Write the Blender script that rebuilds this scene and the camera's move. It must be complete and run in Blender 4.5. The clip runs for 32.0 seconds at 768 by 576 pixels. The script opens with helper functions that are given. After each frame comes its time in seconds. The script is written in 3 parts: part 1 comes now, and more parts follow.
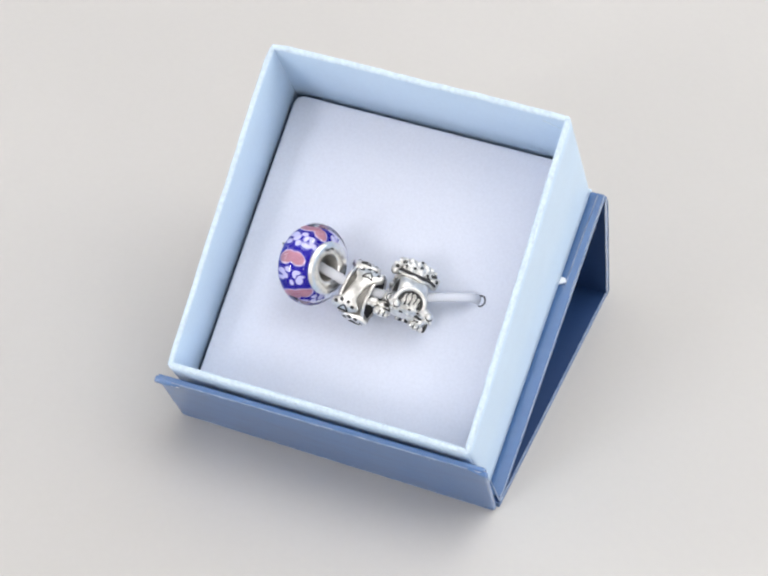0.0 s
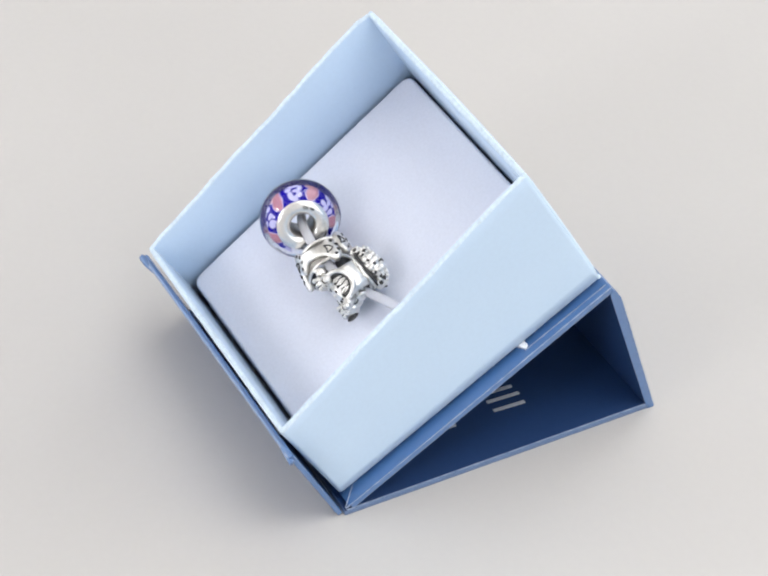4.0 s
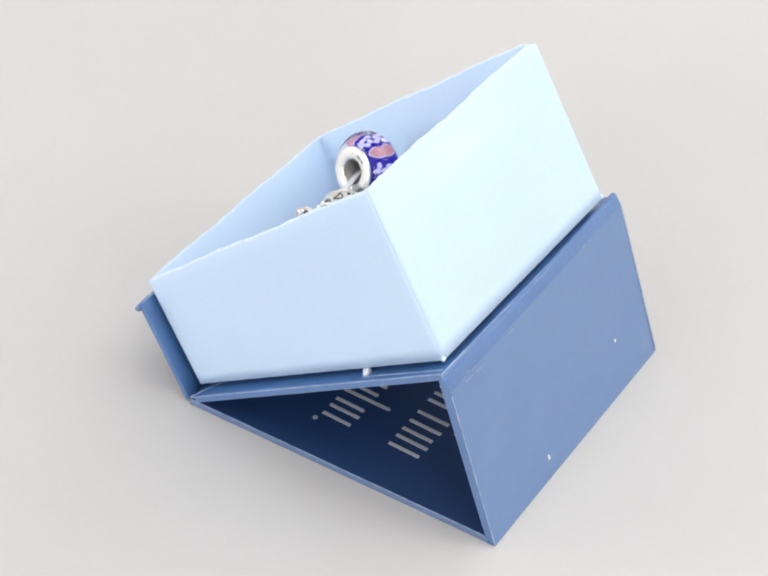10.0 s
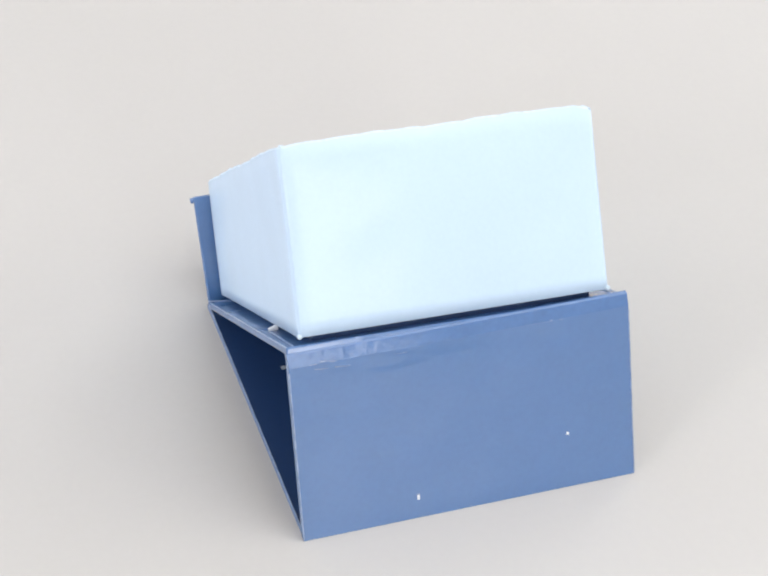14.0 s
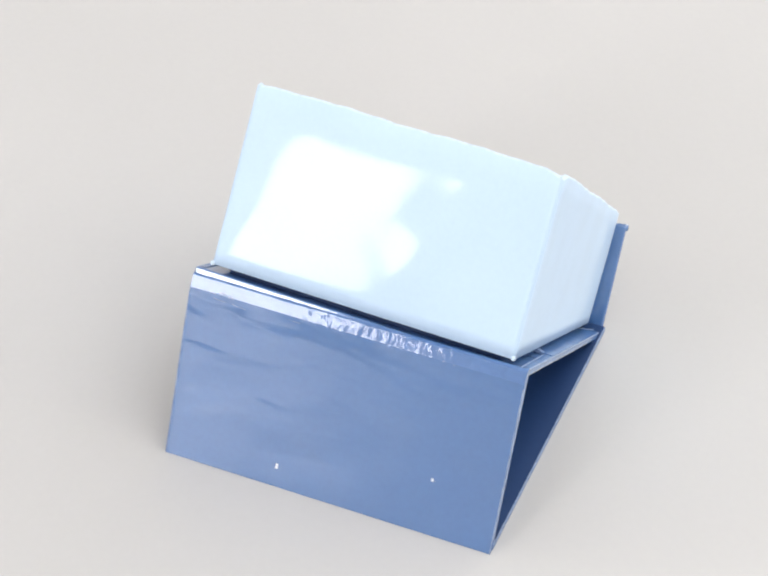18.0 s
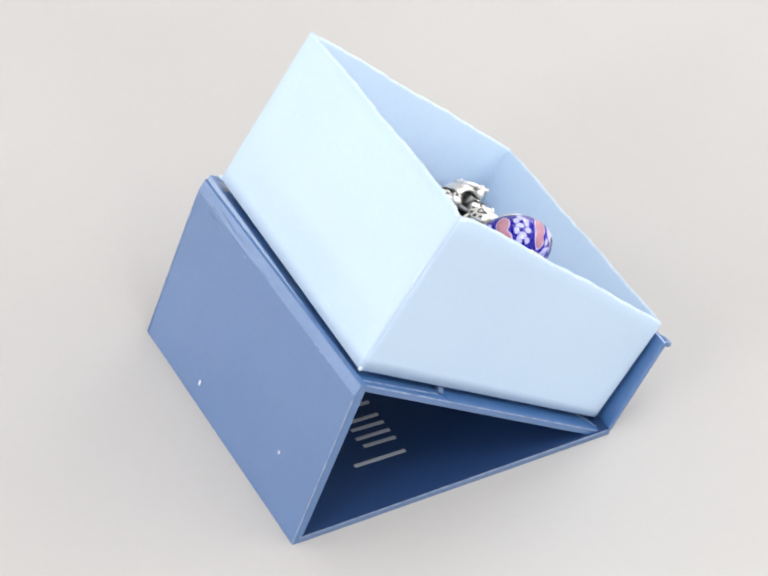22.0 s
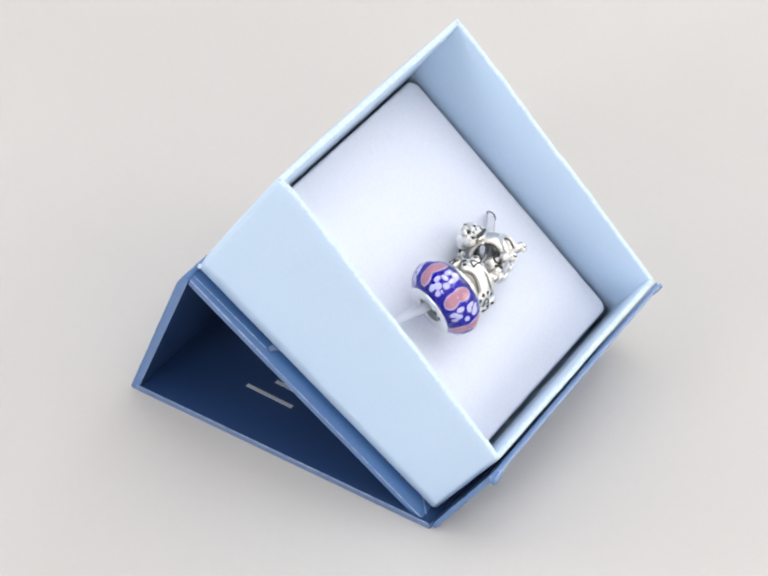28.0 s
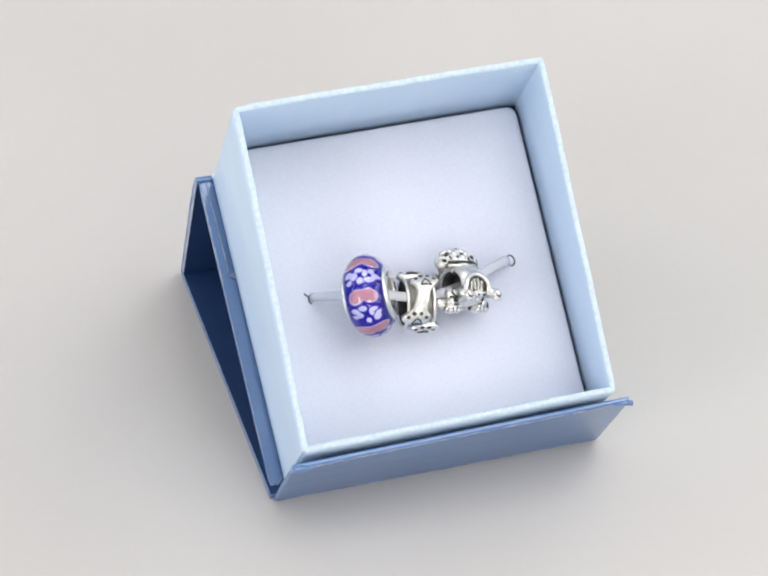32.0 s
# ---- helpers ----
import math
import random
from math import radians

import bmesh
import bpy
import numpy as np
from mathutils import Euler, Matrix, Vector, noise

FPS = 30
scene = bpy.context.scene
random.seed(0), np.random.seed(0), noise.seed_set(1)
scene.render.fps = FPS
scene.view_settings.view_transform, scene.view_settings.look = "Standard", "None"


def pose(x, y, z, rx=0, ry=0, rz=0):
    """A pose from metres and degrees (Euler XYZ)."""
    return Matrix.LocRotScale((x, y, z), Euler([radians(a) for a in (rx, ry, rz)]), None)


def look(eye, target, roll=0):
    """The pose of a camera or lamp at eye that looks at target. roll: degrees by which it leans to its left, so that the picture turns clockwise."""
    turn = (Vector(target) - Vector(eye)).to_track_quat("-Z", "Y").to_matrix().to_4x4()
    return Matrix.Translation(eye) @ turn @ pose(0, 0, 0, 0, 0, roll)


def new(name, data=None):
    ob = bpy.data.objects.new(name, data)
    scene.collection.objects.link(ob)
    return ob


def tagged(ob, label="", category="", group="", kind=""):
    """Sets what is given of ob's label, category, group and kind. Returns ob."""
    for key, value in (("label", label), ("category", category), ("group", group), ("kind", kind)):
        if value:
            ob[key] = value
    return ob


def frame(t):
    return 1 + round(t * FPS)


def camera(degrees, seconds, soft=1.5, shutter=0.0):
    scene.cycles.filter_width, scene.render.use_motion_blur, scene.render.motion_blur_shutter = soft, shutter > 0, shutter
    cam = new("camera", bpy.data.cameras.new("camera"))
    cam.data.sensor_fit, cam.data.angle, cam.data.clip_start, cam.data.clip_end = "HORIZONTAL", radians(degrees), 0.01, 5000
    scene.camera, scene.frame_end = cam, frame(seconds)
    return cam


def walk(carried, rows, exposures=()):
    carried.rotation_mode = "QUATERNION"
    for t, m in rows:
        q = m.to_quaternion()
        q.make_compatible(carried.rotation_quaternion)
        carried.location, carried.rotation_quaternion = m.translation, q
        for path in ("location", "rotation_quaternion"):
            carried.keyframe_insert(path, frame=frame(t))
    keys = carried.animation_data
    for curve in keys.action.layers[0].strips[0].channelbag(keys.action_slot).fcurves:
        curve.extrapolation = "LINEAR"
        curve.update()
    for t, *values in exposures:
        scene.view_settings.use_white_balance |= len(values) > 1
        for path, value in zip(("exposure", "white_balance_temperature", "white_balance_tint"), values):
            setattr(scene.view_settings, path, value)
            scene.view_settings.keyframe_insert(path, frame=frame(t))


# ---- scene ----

# ---------------------------------------------------------------- camera
# A fixed camera looks down on a small box that turns slowly on the table.
S = 0.0009                      # one drawing unit in metres (0.9 mm)
cam = camera(18.22, 32.0, soft=2.2)
EYE = (0.0, -359.23 * S, 321.94 * S)
CAM = pose(*EYE) @ pose(0, 0, 0, 0, 0, 0.572) @ pose(0, 0, 0, 50.057) @ pose(0, 0, 0, 0, 0, 3.055)
walk(cam, [(0.0, CAM), (32.0, CAM)],
     exposures=[(0, 0.17), (6, 0.15), (8, 0.14), (9, 0.21), (11, 0.25), (13, 0.24), (16, 0.23), (18, 0.24), (19, 0.15), (21, 0.27), (25, 0.12), (28, 0.22), (30, 0.22), (31, 0.14), (32, 0.14)])

# the turn of the box, degrees at the start and degrees per second
TURN_START, TURN_RATE = -18.92, -10.024
BOX_X, BOX_Y = -1.12 * S, -28.85 * S
SLOPE = 31.81                   # slope of the tray's base


def turned(t):
    return pose(0, 0, 0, 0, 0, TURN_START + TURN_RATE * t)


BOX = pose(BOX_X, BOX_Y, 0)                       # box space: x right, y back, z up
ROLL = -1.35                    # the tray sits a little askew, its right side up
TRAY = BOX @ pose(0, 0, 0, SLOPE) @ pose(0, 0, 0, 0, ROLL)   # tray space: x right, y up the slope, z off the slope

# ---------------------------------------------------------------- world and light
world = bpy.data.worlds.new("world")
world.use_nodes = True
scene.world = world
sky = world.node_tree.nodes.new("ShaderNodeTexSky")
sky.sky_type = "NISHITA"
sky.sun_disc = False
sky.sun_elevation = radians(40)
sky.sun_rotation = radians(210)
world.node_tree.links.new(sky.outputs[0], world.node_tree.nodes["Background"].inputs["Color"])
world.node_tree.nodes["Background"].inputs["Strength"].default_value = 0.08


def unseen_area_light(name, at, target, w, h, watts, color):
    data = bpy.data.lights.new(name, "AREA")
    data.shape, data.size, data.size_y = "RECTANGLE", w, h
    data.energy, data.color = watts, color
    ob = new(name, data)
    ob.matrix_world = look(at, target)
    return ob


ROOM = 1.6                      # half the width of the room
unseen_area_light("unseen_area_light", (-1.34, -1.62, 0.80), (-1.34, 0, 0.80), 0.38, 0.90, 14.8, (0.955, 0.945, 1.0))
# added fill lamp from the front right, no known window there
unseen_area_light("unseen_area_light", (0.90, -1.62, 0.75), (0.90, 0, 0.75), 0.55, 0.90, 5.5, (1.0, 0.965, 0.925))
unseen_area_light("unseen_area_light", (1.05, 1.62, 0.88), (1.05, 0, 0.88), 1.0, 1.1, 12.6, (0.97, 0.98, 1.0))
unseen_area_light("unseen_area_light", (1.62, -0.05, 0.68), (0, -0.05, 0.68), 1.2, 0.84, 8.6, (1.0, 0.972, 0.90))
unseen_area_light("unseen_area_light", (-1.62, 0.37, 0.47), (0, 0.37, 0.47), 1.34, 0.88, 8.5, (0.97, 0.98, 1.0))
# added overhead fill lamp, no such source known
unseen_area_light("added_top_light", (0.60, -0.20, 1.83), (0.60, -0.20, 0), 1.4, 1.4, 18.0, (0.99, 0.99, 1.0))


# ---------------------------------------------------------------- materials
def material(name, color, rough, metal=0.0, grain=0.06, grain_size=0.001, patch=0.05, patch_size=0.02,
             bump=0.1, bump_size=0.001, wave=0.0, wave_size=0.012, drawn=1.0, coat=0.0, coat_rough=0.1, spec=0.5, dark=None):
    """A surface with grain and larger uneven patches, fine relief, and a slow waviness."""
    m = bpy.data.materials.new(name)
    m.use_nodes = True
    nt = m.node_tree
    b = nt.nodes["Principled BSDF"]
    b.inputs["Roughness"].default_value = rough
    b.inputs["Metallic"].default_value = metal
    b.inputs["Specular IOR Level"].default_value = spec
    b.inputs["Coat Weight"].default_value = coat
    b.inputs["Coat Roughness"].default_value = coat_rough
    co = nt.nodes.new("ShaderNodeTexCoord").outputs["Object"]

    def noisy(size, detail=3, stretch=1.0):
        n = nt.nodes.new("ShaderNodeTexNoise")
        n.inputs["Scale"].default_value = 1 / size
        n.inputs["Detail"].default_value = detail
        at = co
        if stretch != 1:
            m = nt.nodes.new("ShaderNodeMapping")
            m.inputs["Scale"].default_value = (1 / stretch, 1, 1)
            nt.links.new(co, m.inputs["Vector"])
            at = m.outputs[0]
        nt.links.new(at, n.inputs["Vector"])
        return n.outputs["Fac"]

    def mixed(a, fac, amount, other):
        ramp = nt.nodes.new("ShaderNodeMapRange")
        ramp.inputs["From Min"].default_value, ramp.inputs["From Max"].default_value = 0.35, 0.7
        ramp.inputs["To Max"].default_value = amount
        nt.links.new(fac, ramp.inputs["Value"])
        mix = nt.nodes.new("ShaderNodeMix")
        mix.data_type = "RGBA"
        nt.links.new(ramp.outputs[0], mix.inputs[0])
        if isinstance(a, tuple):
            mix.inputs[6].default_value = (*a, 1)
        else:
            nt.links.new(a, mix.inputs[6])
        mix.inputs[7].default_value = (*other, 1)
        return mix.outputs[2]

    low = dark or tuple(c * 0.55 for c in color)
    col = mixed(color, noisy(grain_size), grain, low)
    col = mixed(col, noisy(patch_size, 4), patch, tuple(min(1, c * 1.25 + 0.02) for c in color))
    nt.links.new(col, b.inputs["Base Color"])
    normal = None
    for strength, size in ((wave, wave_size), (bump, bump_size)):
        if strength:
            k = nt.nodes.new("ShaderNodeBump")
            k.inputs["Strength"].default_value = strength
            k.inputs["Distance"].default_value = size * 0.1
            nt.links.new(noisy(size, 2, drawn if strength == wave else 1.0), k.inputs["Height"])
            if normal:
                nt.links.new(normal, k.inputs["Normal"])
            normal = k.outputs[0]
    if normal:
        nt.links.new(normal, b.inputs["Normal"])
        if coat:
            nt.links.new(normal, b.inputs["Coat Normal"])
    return m


def glassy(name, color, rough=0.02, ior=1.5):
    m = bpy.data.materials.new(name)
    m.use_nodes = True
    b = m.node_tree.nodes["Principled BSDF"]
    b.inputs["Base Color"].default_value = (*color, 1)
    b.inputs["Roughness"].default_value = rough
    b.inputs["IOR"].default_value = ior
    b.inputs["Transmission Weight"].default_value = 1
    return m


M_TABLE = material("table_paint", (0.519, 0.504, 0.484), 0.42, grain=0.03, grain_size=0.0015, patch=0.10,
                   patch_size=0.15, bump=0.05, bump_size=0.002, spec=0.35)
M_FLOOR = material("floor_boards", (0.16, 0.13, 0.10), 0.6, grain_size=0.01, patch_size=0.3)
M_CEILING = material("ceiling_paint", (0.78, 0.78, 0.77), 0.8, grain_size=0.01, patch_size=0.5)
M_WALL = material("wall_paint", (0.70, 0.69, 0.68), 0.8, grain_size=0.01, patch_size=0.5, bump=0.05, bump_size=0.01)
M_TRAY = material("light_blue_paper", (0.520, 0.664, 0.830), 0.6, grain=0.05, grain_size=0.0008, patch=0.10,
                  patch_size=0.02, bump=0.10, bump_size=0.0012, wave=0.30, wave_size=0.028, coat=0.42, coat_rough=0.05)
M_RIM = material("worn_paper_edge", (0.63, 0.75, 0.86), 0.75, grain=0.35, grain_size=0.0007, bump=0.35, bump_size=0.0008, spec=0.2)
M_COVER = material("dark_blue_paper", (0.051, 0.148, 0.358), 0.5, grain=0.12, grain_size=0.0010, patch=0.12,
                   patch_size=0.010, bump=0.08, bump_size=0.0010, wave=0.45, wave_size=0.006, drawn=3.0, coat=1.0, coat_rough=0.08)
M_COVER.node_tree.nodes["Principled BSDF"].inputs["Coat IOR"].default_value = 1.85   # glossy laminate
M_FOLD = material("creased_blue_laminate", (0.054, 0.145, 0.350), 0.45, grain=0.25, grain_size=0.0010, patch=0.2,
                  patch_size=0.006, bump=0.35, bump_size=0.0011, wave=1.0, wave_size=0.003, drawn=9.0, coat=1.0, coat_rough=0.06)
# inside of the cover: shade under the box is put into this darker blue
M_SHADED_LINING = material("shaded_lining_paper", (0.014, 0.044, 0.132), 0.5, grain=0.12, grain_size=0.0010, patch=0.08,
                    patch_size=0.02, bump=0.08, bump_size=0.0010, spec=0.35)
M_EDGE = material("worn_blue_edge", (0.13, 0.20, 0.35), 0.55, grain=0.35, grain_size=0.0006, bump=0.25, bump_size=0.0006)
M_WORN = material("worn_pale_edge", (0.30, 0.37, 0.50), 0.6, grain=0.9, grain_size=0.0015, bump=0.3, bump_size=0.0006,
                  dark=(0.09, 0.16, 0.32))
M_CHIP = material("white_paper_chip", (0.80, 0.84, 0.88), 0.7, bump=0.2)
M_FOIL = material("silver_foil_print", (0.62, 0.66, 0.71), 0.38, metal=0.25, grain=0.2, grain_size=0.0006)
M_PAD = material("white_velvet_foam", (0.684, 0.712, 0.798), 0.95, grain=0.10, grain_size=0.0005, patch=0.06,
                 patch_size=0.012, bump=0.2, bump_size=0.0006, spec=0.1)
M_SLIT = material("slit_shade", (0.12, 0.12, 0.14), 0.9)
M_STRAP = material("milky_plastic", (0.88, 0.89, 0.94), 0.22, grain=0.03, bump=0.0)
M_STRAP.node_tree.nodes["Principled BSDF"].inputs["Transmission Weight"].default_value = 0.5
M_SILVER = material("polished_silver", (0.88, 0.87, 0.85), 0.26, metal=1.0, grain=0.25, grain_size=0.0007, patch=0.1,
                    patch_size=0.003, bump=0.10, bump_size=0.0009)
M_CAST = material("cast_silver", (0.90, 0.885, 0.85), 0.36, metal=1.0, grain=0.5, grain_size=0.0011, patch=0.1,
                  patch_size=0.002, bump=0.60, bump_size=0.0010, dark=(0.40, 0.38, 0.34))
M_OXIDE = material("blackened_silver", (0.060, 0.058, 0.056), 0.5, metal=0.4, grain=0.2, grain_size=0.0005)
# darker silver for the bead's bore and the bone bead's sleeve
M_DARK_SILVER = material("dark_silver", (0.34, 0.325, 0.30), 0.5, metal=0.8, grain=0.3, grain_size=0.0006)
M_BLUE = material("cobalt_glass", (0.014, 0.008, 0.34), 0.5, grain=0.4, grain_size=0.001, bump=0, spec=0.0)
M_PALE = material("pale_lavender_glass", (0.66, 0.58, 0.80), 0.5, bump=0, spec=0.0)
M_PINK = material("pink_glass", (0.52, 0.25, 0.31), 0.5, grain=0.6, grain_size=0.0016, bump=0, dark=(0.38, 0.17, 0.25), spec=0.0)
M_WHITE = material("white_glass", (0.58, 0.57, 0.86), 0.5, grain=0.1, bump=0, spec=0.0)
M_CLEAR = glassy("clear_glass", (0.97, 0.97, 0.98))


# ---------------------------------------------------------------- mesh helpers
def part(name, bm, mat, parent, label="", m=None, smooth=False):
    me = bpy.data.meshes.new(name)
    bmesh.ops.recalc_face_normals(bm, faces=bm.faces)
    bm.to_mesh(me)
    bm.free()
    for one in (mat if isinstance(mat, (list, tuple)) else [mat]):
        me.materials.append(one)
    for p in me.polygons:
        p.use_smooth = smooth
    ob = new(name, me)
    if parent:
        ob.parent = parent
    if m is not None:
        ob.matrix_basis = m
    if label:
        ob["label"] = label
    return ob


def empty(name):
    ob = new(name)
    ob.empty_display_size = 0.01
    return ob


def box(bm, lo, hi):
    vs = [bm.verts.new(Vector((x, y, z)) * S) for x in (lo[0], hi[0]) for y in (lo[1], hi[1]) for z in (lo[2], hi[2])]
    for f in ((0, 1, 3, 2), (4, 6, 7, 5), (0, 4, 5, 1), (2, 3, 7, 6), (0, 2, 6, 4), (1, 5, 7, 3)):
        bm.faces.new([vs[i] for i in f])
    return vs


def hexa(bm, bottom, top):
    """A solid from four lower and four upper corners."""
    a = [bm.verts.new(Vector(p) * S) for p in bottom]
    b = [bm.verts.new(Vector(p) * S) for p in top]
    bm.faces.new(a[::-1])
    bm.faces.new(b)
    for i in range(4):
        j = (i + 1) % 4
        bm.faces.new((a[i], a[j], b[j], b[i]))
    return a, b


def prism(bm, outline, x0, x1):
    """An outline in the y-z plane drawn out along x."""
    a = [bm.verts.new(Vector((x0, y, z)) * S) for y, z in outline]
    b = [bm.verts.new(Vector((x1, y, z)) * S) for y, z in outline]
    bm.faces.new(a[::-1])
    bm.faces.new(b)
    n = len(a)
    for i in range(n):
        j = (i + 1) % n
        bm.faces.new((a[i], a[j], b[j], b[i]))


def soften(bm, width, segments=2):
    bmesh.ops.bevel(bm, geom=list(bm.edges), offset=width * S, segments=segments, profile=0.6, affect="EDGES", clamp_overlap=True)


def ball(bm, at, r, m=None, u=16, v=10):
    """An ellipsoid with the half-axes r."""
    geo = bmesh.ops.create_uvsphere(bm, u_segments=u, v_segments=v, radius=1)
    t = Matrix.Translation(Vector(at) * S) @ (m or Matrix()) @ Matrix.Diagonal((r[0] * S, r[1] * S, r[2] * S, 1))
    bmesh.ops.transform(bm, matrix=t, verts=geo["verts"])
    return geo["verts"]


def lathe(bm, profile, steps=48, closed=True, mat=0):
    """Turn a profile of (x, radius) round the x axis."""
    rings = []
    for i in range(steps):
        a = 2 * math.pi * i / steps
        rings.append([bm.verts.new(Vector((x, -math.sin(a) * r, math.cos(a) * r)) * S) for x, r in profile])
    n = len(profile)
    for i in range(steps):
        p, q = rings[i], rings[(i + 1) % steps]
        for j in range(n if closed else n - 1):
            k = (j + 1) % n
            bm.faces.new((p[j], p[k], q[k], q[j])).material_index = mat


def tube(bm, path, r, sides=10, flat=1.0, up=(0, 0, 1), ends=True):
    """A round or flattened bar along a path."""
    pts = [Vector(p) for p in path]
    rings = []
    for i, p in enumerate(pts):
        d = (pts[min(i + 1, len(pts) - 1)] - pts[max(i - 1, 0)]).normalized()
        s = d.cross(Vector(up)).normalized()
        w = s.cross(d)
        rr = r[i] if isinstance(r, (list, tuple)) else r
        rings.append([bm.verts.new((p + (s * math.cos(2 * math.pi * k / sides) + w * flat * math.sin(2 * math.pi * k / sides)) * rr) * S)
                      for k in range(sides)])
    for a, b in zip(rings, rings[1:]):
        for k in range(sides):
            bm.faces.new((a[k], a[(k + 1) % sides], b[(k + 1) % sides], b[k]))
    if ends:
        bm.faces.new(rings[0][::-1])
        bm.faces.new(rings[-1])


def smooth_path(points, steps=8):
    """A curve through the points."""
    p = [Vector(q) for q in points]
    p = [p[0] * 2 - p[1]] + p + [p[-1] * 2 - p[-2]]
    out = []
    for i in range(1, len(p) - 2):
        for k in range(steps):
            t = k / steps
            a, b, c, d = p[i - 1], p[i], p[i + 1], p[i + 2]
            out.append(0.5 * (2 * b + (c - a) * t + (2 * a - 5 * b + 4 * c - d) * t * t + (3 * b - a - 3 * c + d) * t ** 3))
    return out + [p[-2]]


# ---------------------------------------------------------------- the room
def plain_wall(name, lo, hi, mat, label, openings=(), k=0):
    """A wall along axis k; each opening (a0, a1, z0, z1) goes through it, with a along the wall, in order of a."""
    bm = bmesh.new()

    def piece(p0, p1, q0, q1):
        l, h = list(lo), list(hi)
        l[k], h[k], l[2], h[2] = p0, p1, q0, q1
        box(bm, [v / S for v in l], [v / S for v in h])
    at = lo[k]
    for a0, a1, z0, z1 in openings:
        piece(at, a0, lo[2], hi[2])
        piece(a0, a1, lo[2], z0)
        piece(a0, a1, z1, hi[2])
        at = a1
    piece(at, hi[k], lo[2], hi[2])
    return tagged(part(name, bm, mat, None), label, "wall", kind="structure")


R0, R1, TOP, FLOOR = ROOM, ROOM + 0.15, 1.8, -0.75
# the second opening is made for the added fill lamp
plain_wall("wall_south", (-R1, -R1, FLOOR), (R1, -R0, TOP), M_WALL, "plain wall with a window opening and an added fill-lamp opening",
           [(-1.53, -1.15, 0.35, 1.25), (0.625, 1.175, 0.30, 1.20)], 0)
plain_wall("wall_north", (-R1, R0, FLOOR), (R1, R1, TOP), M_WALL, "plain wall with a window opening behind the table",
           [(0.55, 1.55, 0.33, 1.43)], 0)
plain_wall("wall_west", (-R1, -R0, FLOOR), (-R0, R0, TOP), M_WALL, "plain wall with a window opening beside the table",
           [(-0.30, 1.04, 0.03, 0.91)], 1)
plain_wall("wall_east", (R0, -R0, FLOOR), (R1, R0, TOP), M_WALL, "plain wall with a window opening across the room",
           [(-0.65, 0.55, 0.26, 1.10)], 1)
# unseen ceiling, left open only for the added overhead lamp
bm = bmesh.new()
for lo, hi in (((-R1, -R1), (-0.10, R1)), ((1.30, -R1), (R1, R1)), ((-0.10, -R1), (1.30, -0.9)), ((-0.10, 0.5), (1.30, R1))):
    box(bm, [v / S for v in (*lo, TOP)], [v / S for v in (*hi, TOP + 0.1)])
tagged(part("ceiling", bm, M_CEILING, None), "plain unseen white ceiling with a square hole for the added lamp", "ceiling", kind="structure")
bm = bmesh.new()
box(bm, [v / S for v in (-R0, -R0, FLOOR - 0.1)], [v / S for v in (R0, R0, FLOOR)])
tagged(part("floor", bm, M_FLOOR, None), "plain brown floor under the table", "floor", kind="structure")
# the table fills the far side of the room, wall to wall
bm = bmesh.new()
box(bm, [v / S for v in (-R0, -0.52, FLOOR)], [v / S for v in (R0, R0, 0)])
tagged(part("table_surface", bm, M_TABLE, None), "smooth pale beige tabletop under the jewellery box", "tabletop", kind="structure")

MOVING = []                     # things that turn with the box, and their pose in the box's space

# ---------------------------------------------------------------- the jewellery box
CW = 32.9                       # half width of the cover
LID, BASE = 69.7, 66.95         # lengths of lid and base panels
TW, TU0, TU1 = 30.25, 2.05, 65.75 # half width of the tray, its lower and upper end
HF, HB, T0 = 25.5, 37.0, 1.85   # rim heights in front and behind, underside
WALL = 1.15


